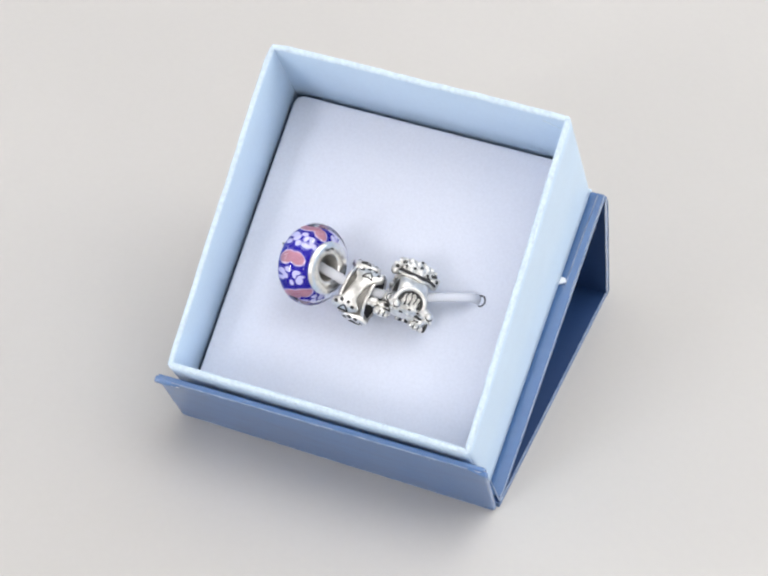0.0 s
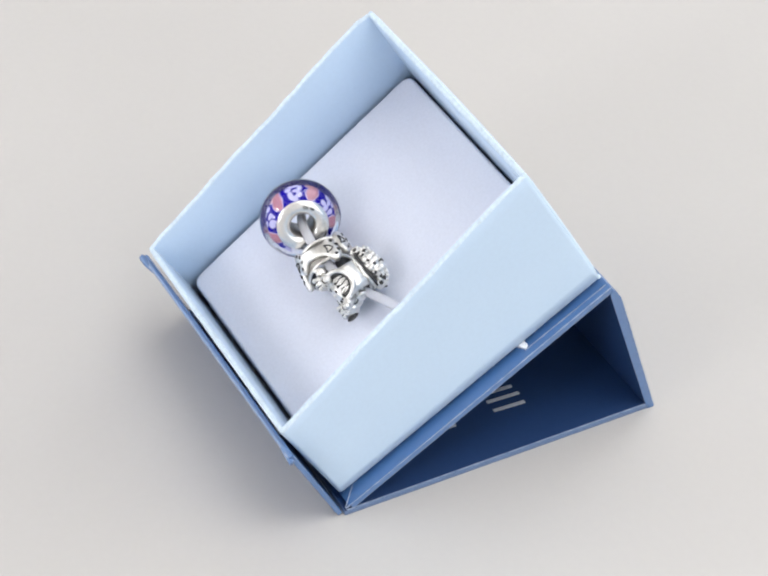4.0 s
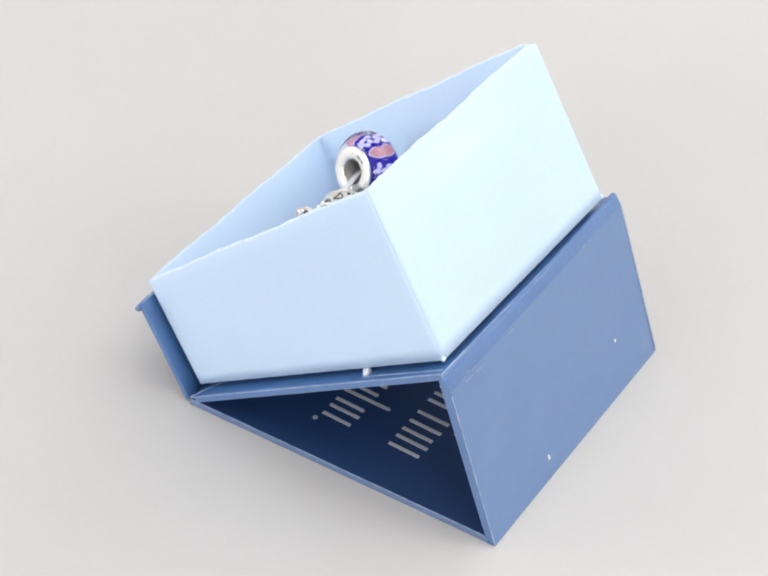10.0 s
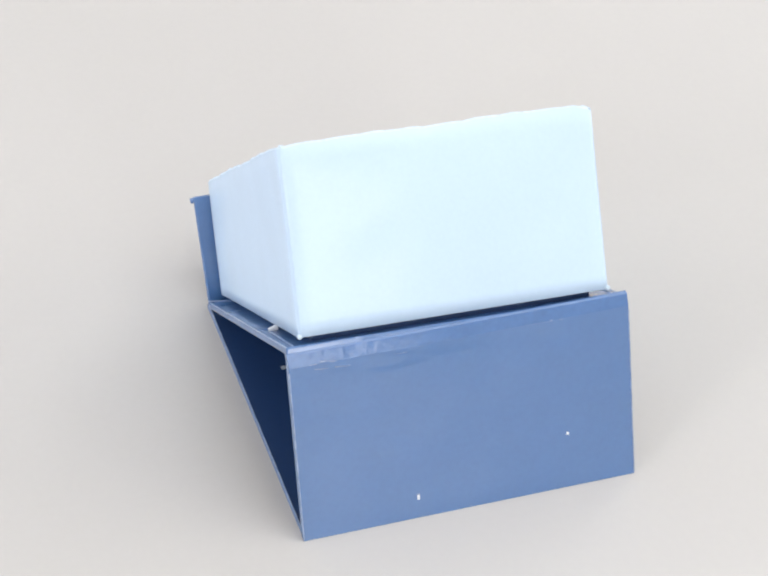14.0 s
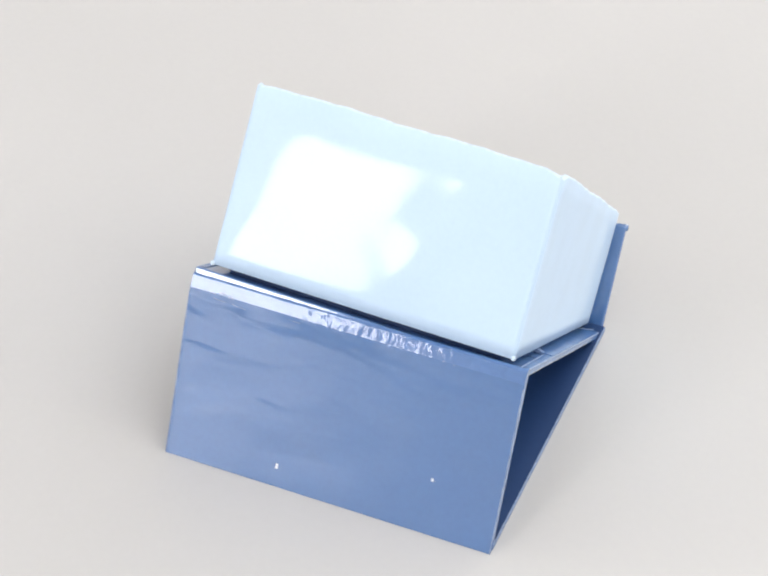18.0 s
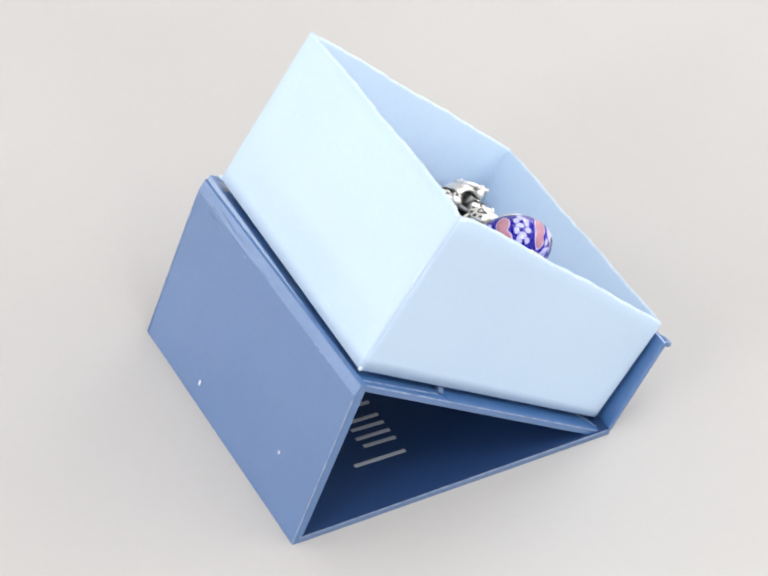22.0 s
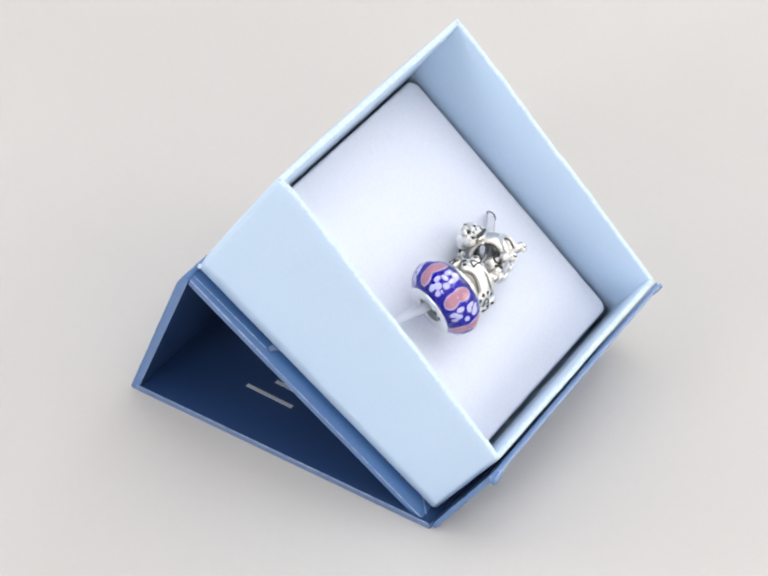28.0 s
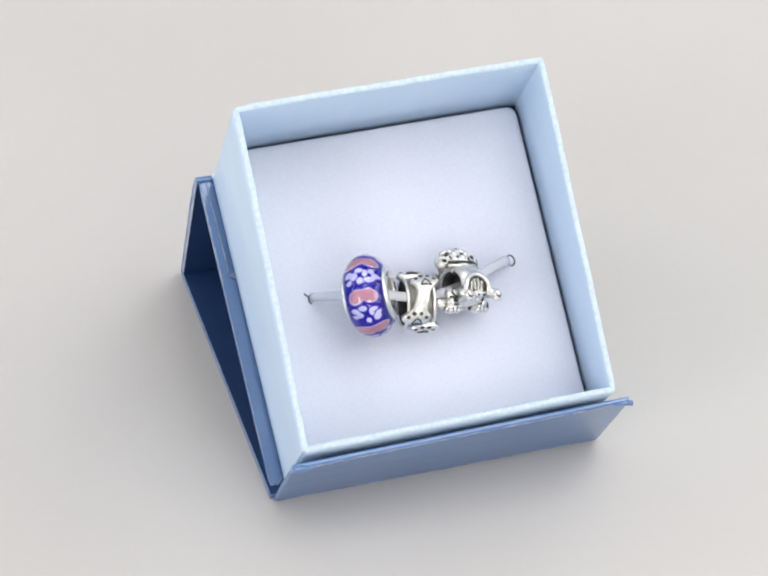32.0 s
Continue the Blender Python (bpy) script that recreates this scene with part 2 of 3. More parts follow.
def jewellery_box():
    root = empty("jewellery_box")
    tagged(root, "small light-blue paper jewellery box propped open on its folded dark-blue cover", "jewellery box")
    slope = pose(0, 0, 0, SLOPE) @ pose(0, 0, 0, 0, ROLL)
    ca, sa = math.cos(radians(SLOPE)), math.sin(radians(SLOPE))

    # lid panel, flat on the table, its lining up
    bm = bmesh.new()
    box(bm, (-CW - 0.7, 0.2, 0), (CW + 0.1, LID - 1.3, 1.3))
    soften(bm, 0.3)
    bm.normal_update()
    for f in bm.faces:
        if f.normal.z > 0.9:
            f.material_index = 1
    lid = part("lid_panel", bm, [M_EDGE, M_SHADED_LINING], root, "lid lining in shade-darkened blue with silver print")
    # silver print in two lines, as plain bars
    x = -21.8
    strokes = []
    for tall, width in ((1, 5.2), (0, 3.6), (1, 2.6), (1, 1.8), (0, 3.6), (0, 3.4), (1, 2.8), (0, 1.8), (0, 3.8), (0, 3.8)):
        strokes.append((x, width, 39.3, 10.9 if tall else 7.2))
        x += width + 1.28
    x = -3.6
    for tall, width in ((1, 5.0), (0, 4.0), (0, 4.0), (1, 4.2), (0, 3.8)):
        strokes.append((x, width, 24.0, 10.6 if tall else 6.8))
        x += width + 1.15

    def bar_print(sx, y0, tall, wide):
        bm = bmesh.new()
        low = [(sx, y0), (sx + wide, y0), (sx + wide + 0.3, y0 + tall), (sx + 0.3, y0 + tall)]
        hexa(bm, [(*p, 1.3) for p in low], [(*p, 1.42) for p in low])
        part("printed_bar", bm, M_FOIL, lid)

    for x0, w, y0, h in strokes:
        for k in range(2 if w > 3 else 1):
            bar_print(x0 + k * (w - 1.1), y0, h * (1.0 if k == 0 else (0.62 if h > 8 else 0.96)), 0.8)
    bm = bmesh.new()
    bmesh.ops.create_cone(bm, cap_ends=True, segments=14, radius1=0.55 * S, radius2=0.55 * S, depth=0.12 * S,
                          matrix=Matrix.Translation(Vector((23.5, 23.6, 1.36)) * S))
    part("printed_dot", bm, M_FOIL, lid)
    bm = bmesh.new()
    pts = [(11.7 + math.sin(i * math.pi / 5) * (1.5 if i % 2 == 0 else 0.62), 49.8 + math.cos(i * math.pi / 5) * (1.5 if i % 2 == 0 else 0.62))
           for i in range(10)]
    lo = [bm.verts.new(Vector((*p, 1.3)) * S) for p in pts]
    hi = [bm.verts.new(Vector((*p, 1.42)) * S) for p in pts]
    bm.faces.new(hi)
    for i in range(10):
        bm.faces.new((lo[i], lo[(i + 1) % 10], hi[(i + 1) % 10], hi[i]))
    part("printed_star", bm, M_FOIL, lid)

    for path in ([(-CW - 0.6, 0.6, 1.28), (-CW - 0.6, LID - 1.6, 1.28)], [(CW - 0.1, 0.6, 1.28), (CW - 0.1, LID - 1.6, 1.28)]):
        bm = bmesh.new()
        tube(bm, smooth_path(path, 12), 0.13, 5)
        part("worn_edge", bm, M_WORN, lid)

    # spine panel behind, leaning out to the table
    sy, sz = BASE * ca, BASE * sa
    d = Vector((LID - sy, -sz)).normalized()
    n = Vector((-d.y, d.x))                     # outward is -n turned
    out = Vector((-d.y, d.x))
    if out.x < 0:
        out = -out
    top = Vector((sy, sz))
    bot = Vector((LID, 0.0))
    bm = bmesh.new()
    prof = []
    for k in range(7):                           # rounded fold at the top, then a hinge strip that leans in
        a = math.pi * k / 6
        c = top - out * 1.2 + d * 0.75
        prof.append(c + out * 0.75 * math.cos(a) - d * 0.75 * math.sin(a))
    prof += [bot - out * 1.6 - d * 0.1, bot - d * 0.1 - out * 0.1, top + d * 2.7]
    prism(bm, [tuple(p) for p in prof], -CW - 0.5, CW + 0.1)
    bm.normal_update()
    for f in bm.faces:
        if abs(f.normal.y * out.x + f.normal.z * out.y) > 0.98 and len(f.verts) == 4:
            c = f.calc_center_median() / S
            f.material_index = 1 if (Vector((c.y, c.z)) - bot).dot(out) < -0.9 and f.calc_area() > 900 * S * S else 0
    for f in bm.faces:
        c = f.calc_center_median() / S
        if f.material_index == 0 and (Vector((c.y, c.z)) - top).dot(d) < 2.6 and len(f.verts) == 4:
            f.material_index = 2
    spine = part("spine_panel", bm, [M_COVER, M_SHADED_LINING, M_FOLD], root, "glossy dark-blue spine panel")
    # wrapper edges and chips on the spine
    for sx in (-1, 1):
        bm = bmesh.new()
        a, b = top + d * 3.6, bot - d * 0.4
        side = CW + 0.1 if sx > 0 else -CW - 0.5
        prism(bm, [tuple(a - out * 0.05), tuple(a + out * 0.05), tuple(b + out * 0.05), tuple(b - out * 0.05)], side - 0.1, side + 0.1)
        part("worn_edge", bm, M_WORN, spine)
    for x, f, l in ((10.31, 0.868, 1.0), (-20.05, 0.69, 0.55)):
        p = top + (bot - top) * f
        bm = bmesh.new()
        prism(bm, [tuple(p), tuple(p + out * 0.2), tuple(p + d * l + out * 0.2), tuple(p + d * l)], x - 0.22, x + 0.22)
        part("paper_chip", bm, M_CHIP, spine)

    # pale scratches near one corner of the spine
    for x0, x1, f0, f1 in ((21.5, 24.4, 4.1, 3.8), (25.6, 28.2, 3.8, 3.6), (10.5, 13.0, 3.6, 3.5)):
        bm = bmesh.new()
        p, q = top + d * f0 + out * 0.02, top + d * f1 + out * 0.02
        tube(bm, smooth_path([(x0, p.x, p.y), ((x0 + x1) / 2, (p.x + q.x) / 2 + 0.03, (p.y + q.y) / 2), (x1, q.x, q.y)], 4), 0.05, 5)
        part("scratch", bm, M_WORN, spine)
    # pale scuffs along the fold of the spine
    scuffs = random.Random(8)
    for k in range(6):
        x = scuffs.uniform(-CW + 1, CW - 4) if k % 3 == 0 else scuffs.uniform(CW - 9, CW - 3)
        p = top + d * (2.7 + scuffs.uniform(-0.5, 0.3) * (k % 2)) + out * 0.02
        bm = bmesh.new()
        tube(bm, [(x, p.x, p.y), (x + scuffs.uniform(0.3, 2.6), p.x, p.y)], scuffs.uniform(0.03, 0.07), 5)
        part("scuff", bm, M_WORN, spine)

    # base panel under the tray
    bm = bmesh.new()
    box(bm, (-CW, 2.2, -0.9), (CW, BASE - 0.9, 0.5))
    soften(bm, 0.3)
    base = part("base_panel", bm, M_COVER, root, "dark-blue base panel under the tray", slope)
    # turned-in wrapper paper and torn tabs along its sides
    for sx in (-1, 1):
        bm = bmesh.new()
        x0, x1 = sorted((sx * (CW - 0.1), sx * (CW - 4.0)))
        hexa(bm, [(x0, 2.0, 0.5), (x1, 2.0, 0.5), (x1, 44.0, 0.5), (x0, 44.0, 0.5)],
             [(x0, 2.0, 0.62), (x1, 5.0, 0.62), (x1, 44.0, 0.62), (x0, 44.0, 0.62)])
        part("wrapper_paper", bm, M_COVER, base)
        bm = bmesh.new()
        y = 46.5 if sx > 0 else 45.0
        hexa(bm, [(sx * 29.5, y - 1.2, 0.6), (sx * 31.2, y - 0.2, 0.6), (sx * 30.9, y + 0.5, 0.6), (sx * 29.5, y + 0.6, 0.6)],
             [(sx * 29.5, y - 1.2, 1.5), (sx * 31.4, y - 0.1, 1.0), (sx * 30.9, y + 0.6, 1.0), (sx * 29.5, y + 0.6, 1.5)])
        part("torn_tab", bm, M_CHIP if sx > 0 else M_EDGE, base)
    for sx in (-1, 1):
        for path, r in (([(sx * (CW - 0.15), 1.2, 0.42), (sx * (CW - 0.15), BASE - 1.2, 0.42)], 0.14),
                        ([(sx * (CW - 0.2), 1.3, 0.6), (sx * 28.5, 6.0, 0.6)], 0.13),
                        ([(sx * 31.2, 46.0, 0.55), (sx * 31.5, BASE - 1.4, 0.55)], 0.13)):
            bm = bmesh.new()
            tube(bm, smooth_path(path, 10), r, 5)
            part("worn_edge", bm, M_WORN, base)
    # added block under the tray, coloured dark so the gap looks shaded
    bm = bmesh.new()
    box(bm, (-TW + 3, 5, 0.5), (TW - 3, TU1 - 3, T0 + 0.1))
    part("dark_gap_block", bm, M_SHADED_LINING, base)

    # front flap, standing up before the tray
    bm = bmesh.new()
    out_, in_ = [], []
    for x, y, z in ((-CW, -0.6, 0.0), (CW - 0.4, -1.0, 0.0), (CW - 0.1, -11.9, 19.85), (-CW + 0.3, -11.6, 18.6)):
        out_.append((x, y, z + 0.05))
        in_.append((x, y + 0.95, z + 0.55))
    hexa(bm, out_, in_)
    soften(bm, 0.35)
    flap = part("front_flap", bm, M_COVER, root, "narrow dark-blue front flap")
    edge = [Vector(p) for p in out_]

    def on_flap(f, g):
        """A point on the flap's outer face, f along it and g up it."""
        return (edge[0] * (1 - f) + edge[1] * f) * (1 - g) + (edge[3] * (1 - f) + edge[2] * f) * g + Vector((0, -0.02, 0))
    for g in (0.99, 0.015):
        bm = bmesh.new()
        tube(bm, smooth_path([on_flap(0.01, g), on_flap(0.99, g)], 14), 0.13, 5)
        part("worn_edge", bm, M_WORN, flap)
    for k in range(18):
        f, g = scuffs.uniform(0.01, 0.95), 0.985 - abs(scuffs.gauss(0, 0.022))
        bm = bmesh.new()
        tube(bm, [on_flap(f, g), on_flap(f + scuffs.uniform(0.004, 0.03), g - scuffs.uniform(0, 0.006))], scuffs.uniform(0.05, 0.10), 5)
        part("scuff", bm, M_WORN, flap)

    for f0, f1, r in ((-0.004, 0.075, 0.75), (0.95, 1.008, 0.62)):
        bm = bmesh.new()
        path = [on_flap(f0 + (f1 - f0) * k / 8, 0.985 - 0.004 * k) + Vector((0, -0.1, 0.1)) for k in range(9)]
        tube(bm, path, [r * (0.85 if k == 0 else 1.0 - 0.75 * max(0, k - 3) / 5) for k in range(9)] if f0 < 0.5 else
             [r * (0.3 + 0.7 * k / 8) for k in range(9)], 10)
        part("rolled_corner", bm, M_COVER, flap, smooth=True)
    bm = bmesh.new()
    for k in range(5):
        c = on_flap(0.035 + 0.007 * k, 0.925 - 0.012 * (k % 2))
        ball(bm, c, (scuffs.uniform(0.2, 0.42), 0.12, scuffs.uniform(0.15, 0.32)), u=7, v=5)
    part("torn_paper", bm, M_CHIP, flap, "torn white paper at the corner")

    # the tray: four walls with rounded corners and a floor
    tray = empty("tray")
    tray.parent = root
    tray.matrix_basis = slope
    tray["label"] = "light-blue wedge-shaped paper tray"
    corners = [(-TW, TU0), (TW, TU0), (TW, TU1), (-TW, TU1)]
    crush = (0.3, 0.25, 0.4, 1.1)               # how far the rim is dented at each corner

    def corner(k, angle, r, inset):
        """A point on the rounded corner k of the tray, at an angle in degrees."""
        cx, cy = corners[k]
        sx, sy = (1 if cx > 0 else -1), (1 if cy > 20 else -1)
        c = (cx - sx * (inset + r), cy - sy * (inset + r))
        return (c[0] + r * math.cos(radians(angle)), c[1] + r * math.sin(radians(angle)))

    def rim(p):
        h = HF + (HB - HF) * (p[1] - TU0) / (TU1 - TU0)
        for q, depth in zip(corners, crush):
            h -= depth * math.exp(-(math.dist(p, q) / 2.2) ** 2)
        return h
    for k, name in enumerate(("front_wall", "side_wall", "back_wall", "side_wall")):
        facing = -90 + 90 * k                    # the way this wall faces
        pairs = [(corner(k, facing - 45 + 15 * q, 1.1, 0), corner(k, facing - 45 + 15 * q, 0.12, WALL)) for q in range(4)]
        last = [(corner((k + 1) % 4, facing + 15 * q, 1.1, 0), corner((k + 1) % 4, facing + 15 * q, 0.12, WALL)) for q in range(4)]
        (a, e), (b, c) = pairs[-1], last[0]
        steps = 24
        for q in range(1, steps):
            f = q / steps
            pairs.append((tuple(a[j] + (b[j] - a[j]) * f for j in (0, 1)), tuple(e[j] + (c[j] - e[j]) * f for j in (0, 1))))
        pairs += last
        bm = bmesh.new()
        rows = []
        n = len(pairs) - 1
        for q, (po, pi) in enumerate(pairs):
            wob = (0.12 * math.sin(q * 2.3 + k * 1.7) + 0.14 * math.sin(q * 0.61 + k)) * math.sin(math.pi * q / n)
            bulge = 0.22 * math.sin(math.pi * q / n) * math.sin(math.pi * q / n * 1.7 + k)
            if k == 2:                           # the back bows out
                bulge = 0.9 * math.sin(math.pi * q / n)
            out = (math.cos(radians(facing)), math.sin(radians(facing)))
            ring = [(*po, T0)]
            for f in (0.08, 0.35, 0.65, 0.9):
                push = bulge * (0.55 + 0.45 * math.sin(math.pi * f) if k == 2 else math.sin(math.pi * f))
                ring.append((po[0] + out[0] * push, po[1] + out[1] * push, T0 + (rim(po) - T0) * f))
            mo = [po[j] + (pi[j] - po[j]) * 0.22 for j in (0, 1)]
            mi = [po[j] + (pi[j] - po[j]) * 0.78 for j in (0, 1)]
            ring += [(*po, rim(po) - 0.35 + wob), (*mo, rim(po) + wob), (*mi, rim(pi) + wob), (*pi, rim(pi) - 0.3 + wob), (*pi, T0)]
            rows.append([bm.verts.new(Vector(v) * S) for v in ring])
        m = len(rows[0])
        for q, (p, r) in enumerate(zip(rows, rows[1:])):
            for j in range(m):
                face = bm.faces.new((p[j], p[(j + 1) % m], r[(j + 1) % m], r[j]))
                face.material_index = 1 if j in (5, 6, 7) else 0
        bm.faces.new(rows[0])
        bm.faces.new(rows[-1][::-1])
        wall = part(name, bm, [M_TRAY, M_RIM], tray)
        for p in wall.data.polygons:
            p.use_smooth = len(p.vertices) == 4 and p.material_index == 0 or abs(p.normal.x) > 0.05 and abs(p.normal.y) > 0.05
    bm = bmesh.new()
    box(bm, (-TW + WALL, TU0 + WALL, T0), (TW - WALL, TU1 - WALL, T0 + 1.2))
    part("tray_floor", bm, M_TRAY, tray)
    bm = bmesh.new()
    tube(bm, smooth_path([(24.6, TU1 - WALL - 0.02, 34.4), (27.2, TU1 - WALL - 0.02, 32.9), (29.0, TU1 - WALL - 0.02, 31.6)], 5), 0.13, 5)
    part("crease", bm, M_RIM, tray, "crease in the tray paper")
    # frayed paper at the rim corners
    for x, y in ((-TW, TU1), (TW, TU1), (TW, TU0), (-TW, TU0)):
        bm = bmesh.new()
        ball(bm, (x * 0.975, y + (0.6 if y < 20 else -0.6), rim((x, y)) - 0.1), (0.5, 0.5, 0.36), u=8, v=6)
        for v in bm.verts:
            v.co += Vector((random.uniform(-1, 1), random.uniform(-1, 1), random.uniform(-1, 1))) * 0.18 * S
        part("frayed_corner", bm, M_RIM, tray)
    for sx in (-1, 1):
        bm = bmesh.new()
        ball(bm, (sx * (TW - 0.25), TU1 - 0.3, T0 + 0.15), (0.5, 0.45, 0.5), u=10, v=7)
        part("paper_fold", bm, M_RIM, tray, smooth=True)
    MOVING.append((root, BOX))




def pad(y):
    """Height of the cushion's sloping face over the base."""
    return 12.5 + (y - 5.2) * 0.0946



def cushion():
    root = empty("cushion")
    tagged(root, "white velvet-covered foam cushion filling the light-blue tray", "cushion")
    bm = bmesh.new()
    w, u0, u1, r = TW - WALL - 0.5, TU0 + WALL + 1.0, TU1 - WALL - 0.5, 2.0
    outline = []
    for cx, cy, a0 in ((w - r, u1 - r, 0), (-w + r, u1 - r, 90), (-w + r, u0 + r, 180), (w - r, u0 + r, 270)):
        for k in range(7):
            a = radians(a0 + 15 * k)
            outline.append((cx + r * math.cos(a), cy + r * math.sin(a)))
    layers = []
    cy = (u0 + u1) / 2
    for drop, inset in ((None, 0), (1.0, 0), (0.55, 0.12), (0.2, 0.4), (0.04, 0.9), (0, 1.8)):
        ring = []
        for x, y in outline:
            f = Vector((x, y - cy))
            f = f * (1 - inset / f.length)
            ring.append(bm.verts.new(Vector((f.x, f.y + cy, T0 + 1.2 if drop is None else pad(f.y + cy) - drop)) * S))
        layers.append(ring)
    for a, b in zip(layers, layers[1:]):
        for k in range(len(a)):
            bm.faces.new((a[k], a[(k + 1) % len(a)], b[(k + 1) % len(a)], b[k]))
    bm.faces.new(layers[0][::-1])
    bm.faces.new(layers[-1])
    part("pad", bm, M_PAD, root, smooth=False)
    # dark bars laid on the pad stand for the shade inside the slits
    marks = [[(20.1 + 0.85 * math.cos(radians(a)), 33.7 + 1.05 * math.sin(radians(a))) for a in range(-100, 131, 20)],
             [(-20.9, 34.5), (-20.2, 33.8), (-19.6, 33.3)], [(-20.2, 33.8), (-20.3, 32.9), (-19.9, 32.3)], [(-20.2, 33.8), (-19.3, 34.3)]]
    for mark in marks:
        bm = bmesh.new()
        tube(bm, [(x, y, pad(y) + 0.03) for x, y in mark], 0.17, 6)
        part("slit", bm, M_SLIT, root, "dark bar for the shade in the strap's slit")
    MOVING.append((root, TRAY))


def strap():
    root = empty("strap")
    tagged(root, "milky plastic strap threaded through the beads into the cushion", "strap")
    path = smooth_path([(-20.0, 33.5, 14.4), (-18.9, 33.1, 16.6), (-15.0, 31.0, 21.2), (-10.7, 29.6, 23.9), (-7.0, 28.6, 24.2),
                        (-2.0, 27.8, 22.6), (3.5, 28.0, 21.4), (9, 29.4, 20.0), (14, 31.6, 18.2), (18.7, 33.5, 16.4), (20.1, 33.7, 14.4)], 6)
    bm = bmesh.new()
    tube(bm, path, 0.95, 12, flat=0.42)
    part("band", bm, M_STRAP, root, smooth=True)
    MOVING.append((root, TRAY))


def barrel(x):
    """Radius of the glass at x along its axis."""
    return 5.2 + 3.2 * max(0.0, 1 - (abs(x) / 4.1) ** 2.0) ** 0.8


def core_radius(x):
    return 3.9 + 2.15 * max(0.0, 1 - (abs(x) / 2.9) ** 2.0) ** 0.7


def glass_patch(bm, shape, angle, x0, lift, scale=1.0):
    """A low domed patch lying on the bead's coloured core; shape is an outline in x and arc."""
    
    def at(p, up):
        x = x0 + p[0] * scale
        r = core_radius(x) + up
        a = radians(angle) + p[1] * scale / 7.2
        return bm.verts.new(Vector((x, -math.sin(a) * r, math.cos(a) * r)) * S)
    rings = [[at((p[0] * f, p[1] * f), up) for p in shape] for f, up in ((1, -0.06), (0.88, lift * 0.8), (0.62, lift), (0.32, lift))]
    top = at((0, 0), lift)
    n = len(shape)
    for p, q in zip(rings, rings[1:]):
        for k in range(n):
            j = (k + 1) % n
            bm.faces.new((p[k], p[j], q[j], q[k]))
    for k in range(n):
        bm.faces.new((rings[-1][k], rings[-1][(k + 1) % n], top))


def glass_bead():
    root = empty("glass_bead")
    tagged(root, "round blue glass bead with pink hearts, white dots and silver core", "bead")
    rnd = random.Random(5)
    prof = [(3.85 * k / 12, 0) for k in range(-12, 13)]
    outer = [(x, barrel(x)) for x, _ in prof]
    bm = bmesh.new()
    lathe(bm, [(2.7 * k / 12, core_radius(2.7 * k / 12)) for k in range(-12, 13)] + [(2.7, 3.2), (-2.7, 3.2)], 56)
    core = part("coloured_core", bm, M_BLUE, root, "cobalt-blue glass core", smooth=True)
    heart = []
    for k in range(32):
        a = 2 * math.pi * k / 32
        c = abs(math.cos(a))
        heart.append((2.4 * math.cos(a) * (0.86 + 0.14 * c), math.sin(a) * (1.05 + 1.25 * c ** 0.8) + 0.6 * c))
    circle = [(math.cos(2 * math.pi * k / 14), math.sin(2 * math.pi * k / 14)) for k in range(14)]
    for s in range(5):
        a0 = 14 + 72 * s
        bm = bmesh.new()
        glass_patch(bm, [(p[0] * 1.06, p[1] * 1.18) for p in heart], a0, 0, 0.03)
        part("pale_border", bm, M_PALE, core, smooth=True)
        bm = bmesh.new()
        glass_patch(bm, heart, a0, 0, 0.10)
        part("pink_heart", bm, M_PINK, core, "pink glass heart", smooth=True)
        for dx, da, r in ((-2.3, 27, 0.62), (-0.5, 26, 0.55), (1.6, 26, 0.6), (-1.3, 35, 0.66), (0.6, 34, 0.6), (2.3, 36, 0.6),
                          (-2.4, 44, 0.55), (-0.3, 44, 0.58), (1.5, 45, 0.64)):
            bm = bmesh.new()
            e = rnd.uniform(0.65, 1.15)
            r *= rnd.uniform(0.72, 1.05)
            glass_patch(bm, [(p[0] * r * e * 1.2, p[1] * r / e * 1.2) for p in circle], a0 + da + rnd.uniform(-3, 3), 0.85 * dx + rnd.uniform(-0.3, 0.3), 0.08)
            part("white_dot", bm, M_WHITE, core, smooth=True)
    bm = bmesh.new()
    lathe(bm, outer + [(3.8, 3.3), (-3.8, 3.3)], 64)
    shell = part("clear_shell", bm, M_CLEAR, root, "clear outer glass", smooth=True)
    shell.visible_shadow = False
    for s in (-1, 1):
        bm = bmesh.new()
        lathe(bm, [(s * 3.88, 3.0), (s * 3.88, 5.2), (s * 4.0, 5.42), (s * 4.25, 5.4), (s * 4.5, 5.1), (s * 4.62, 4.6), (s * 4.6, 3.5),
                   (s * 4.5, 2.95), (s * 4.3, 2.7), (s * 3.9, 2.66)], 56)
        cap = part("silver_cap", bm, M_SILVER, root, "polished silver end cap", smooth=True)
        for k in range(2):
            bm = bmesh.new()
            a = (-1.1 if s > 0 else 0.35) + 0.36 * k
            path = [(s * 4.62, -math.sin(a + 0.11 * math.cos(q * 0.7)) * 4.0, math.cos(a + 0.11 * math.cos(q * 0.7)) * (4.0 + 0.5 * math.sin(q * 0.7))) for q in range(10)]
            tube(bm, path, 0.1, 5, up=(1, 0.01, 0))
            part("stamp_mark", bm, M_OXIDE, cap)
    bm = bmesh.new()
    lathe(bm, [(-4.3, 3.0), (4.3, 3.0), (4.3, 2.62), (-4.3, 2.62)], 48)
    part("silver_tube", bm, M_DARK_SILVER, root, smooth=True)
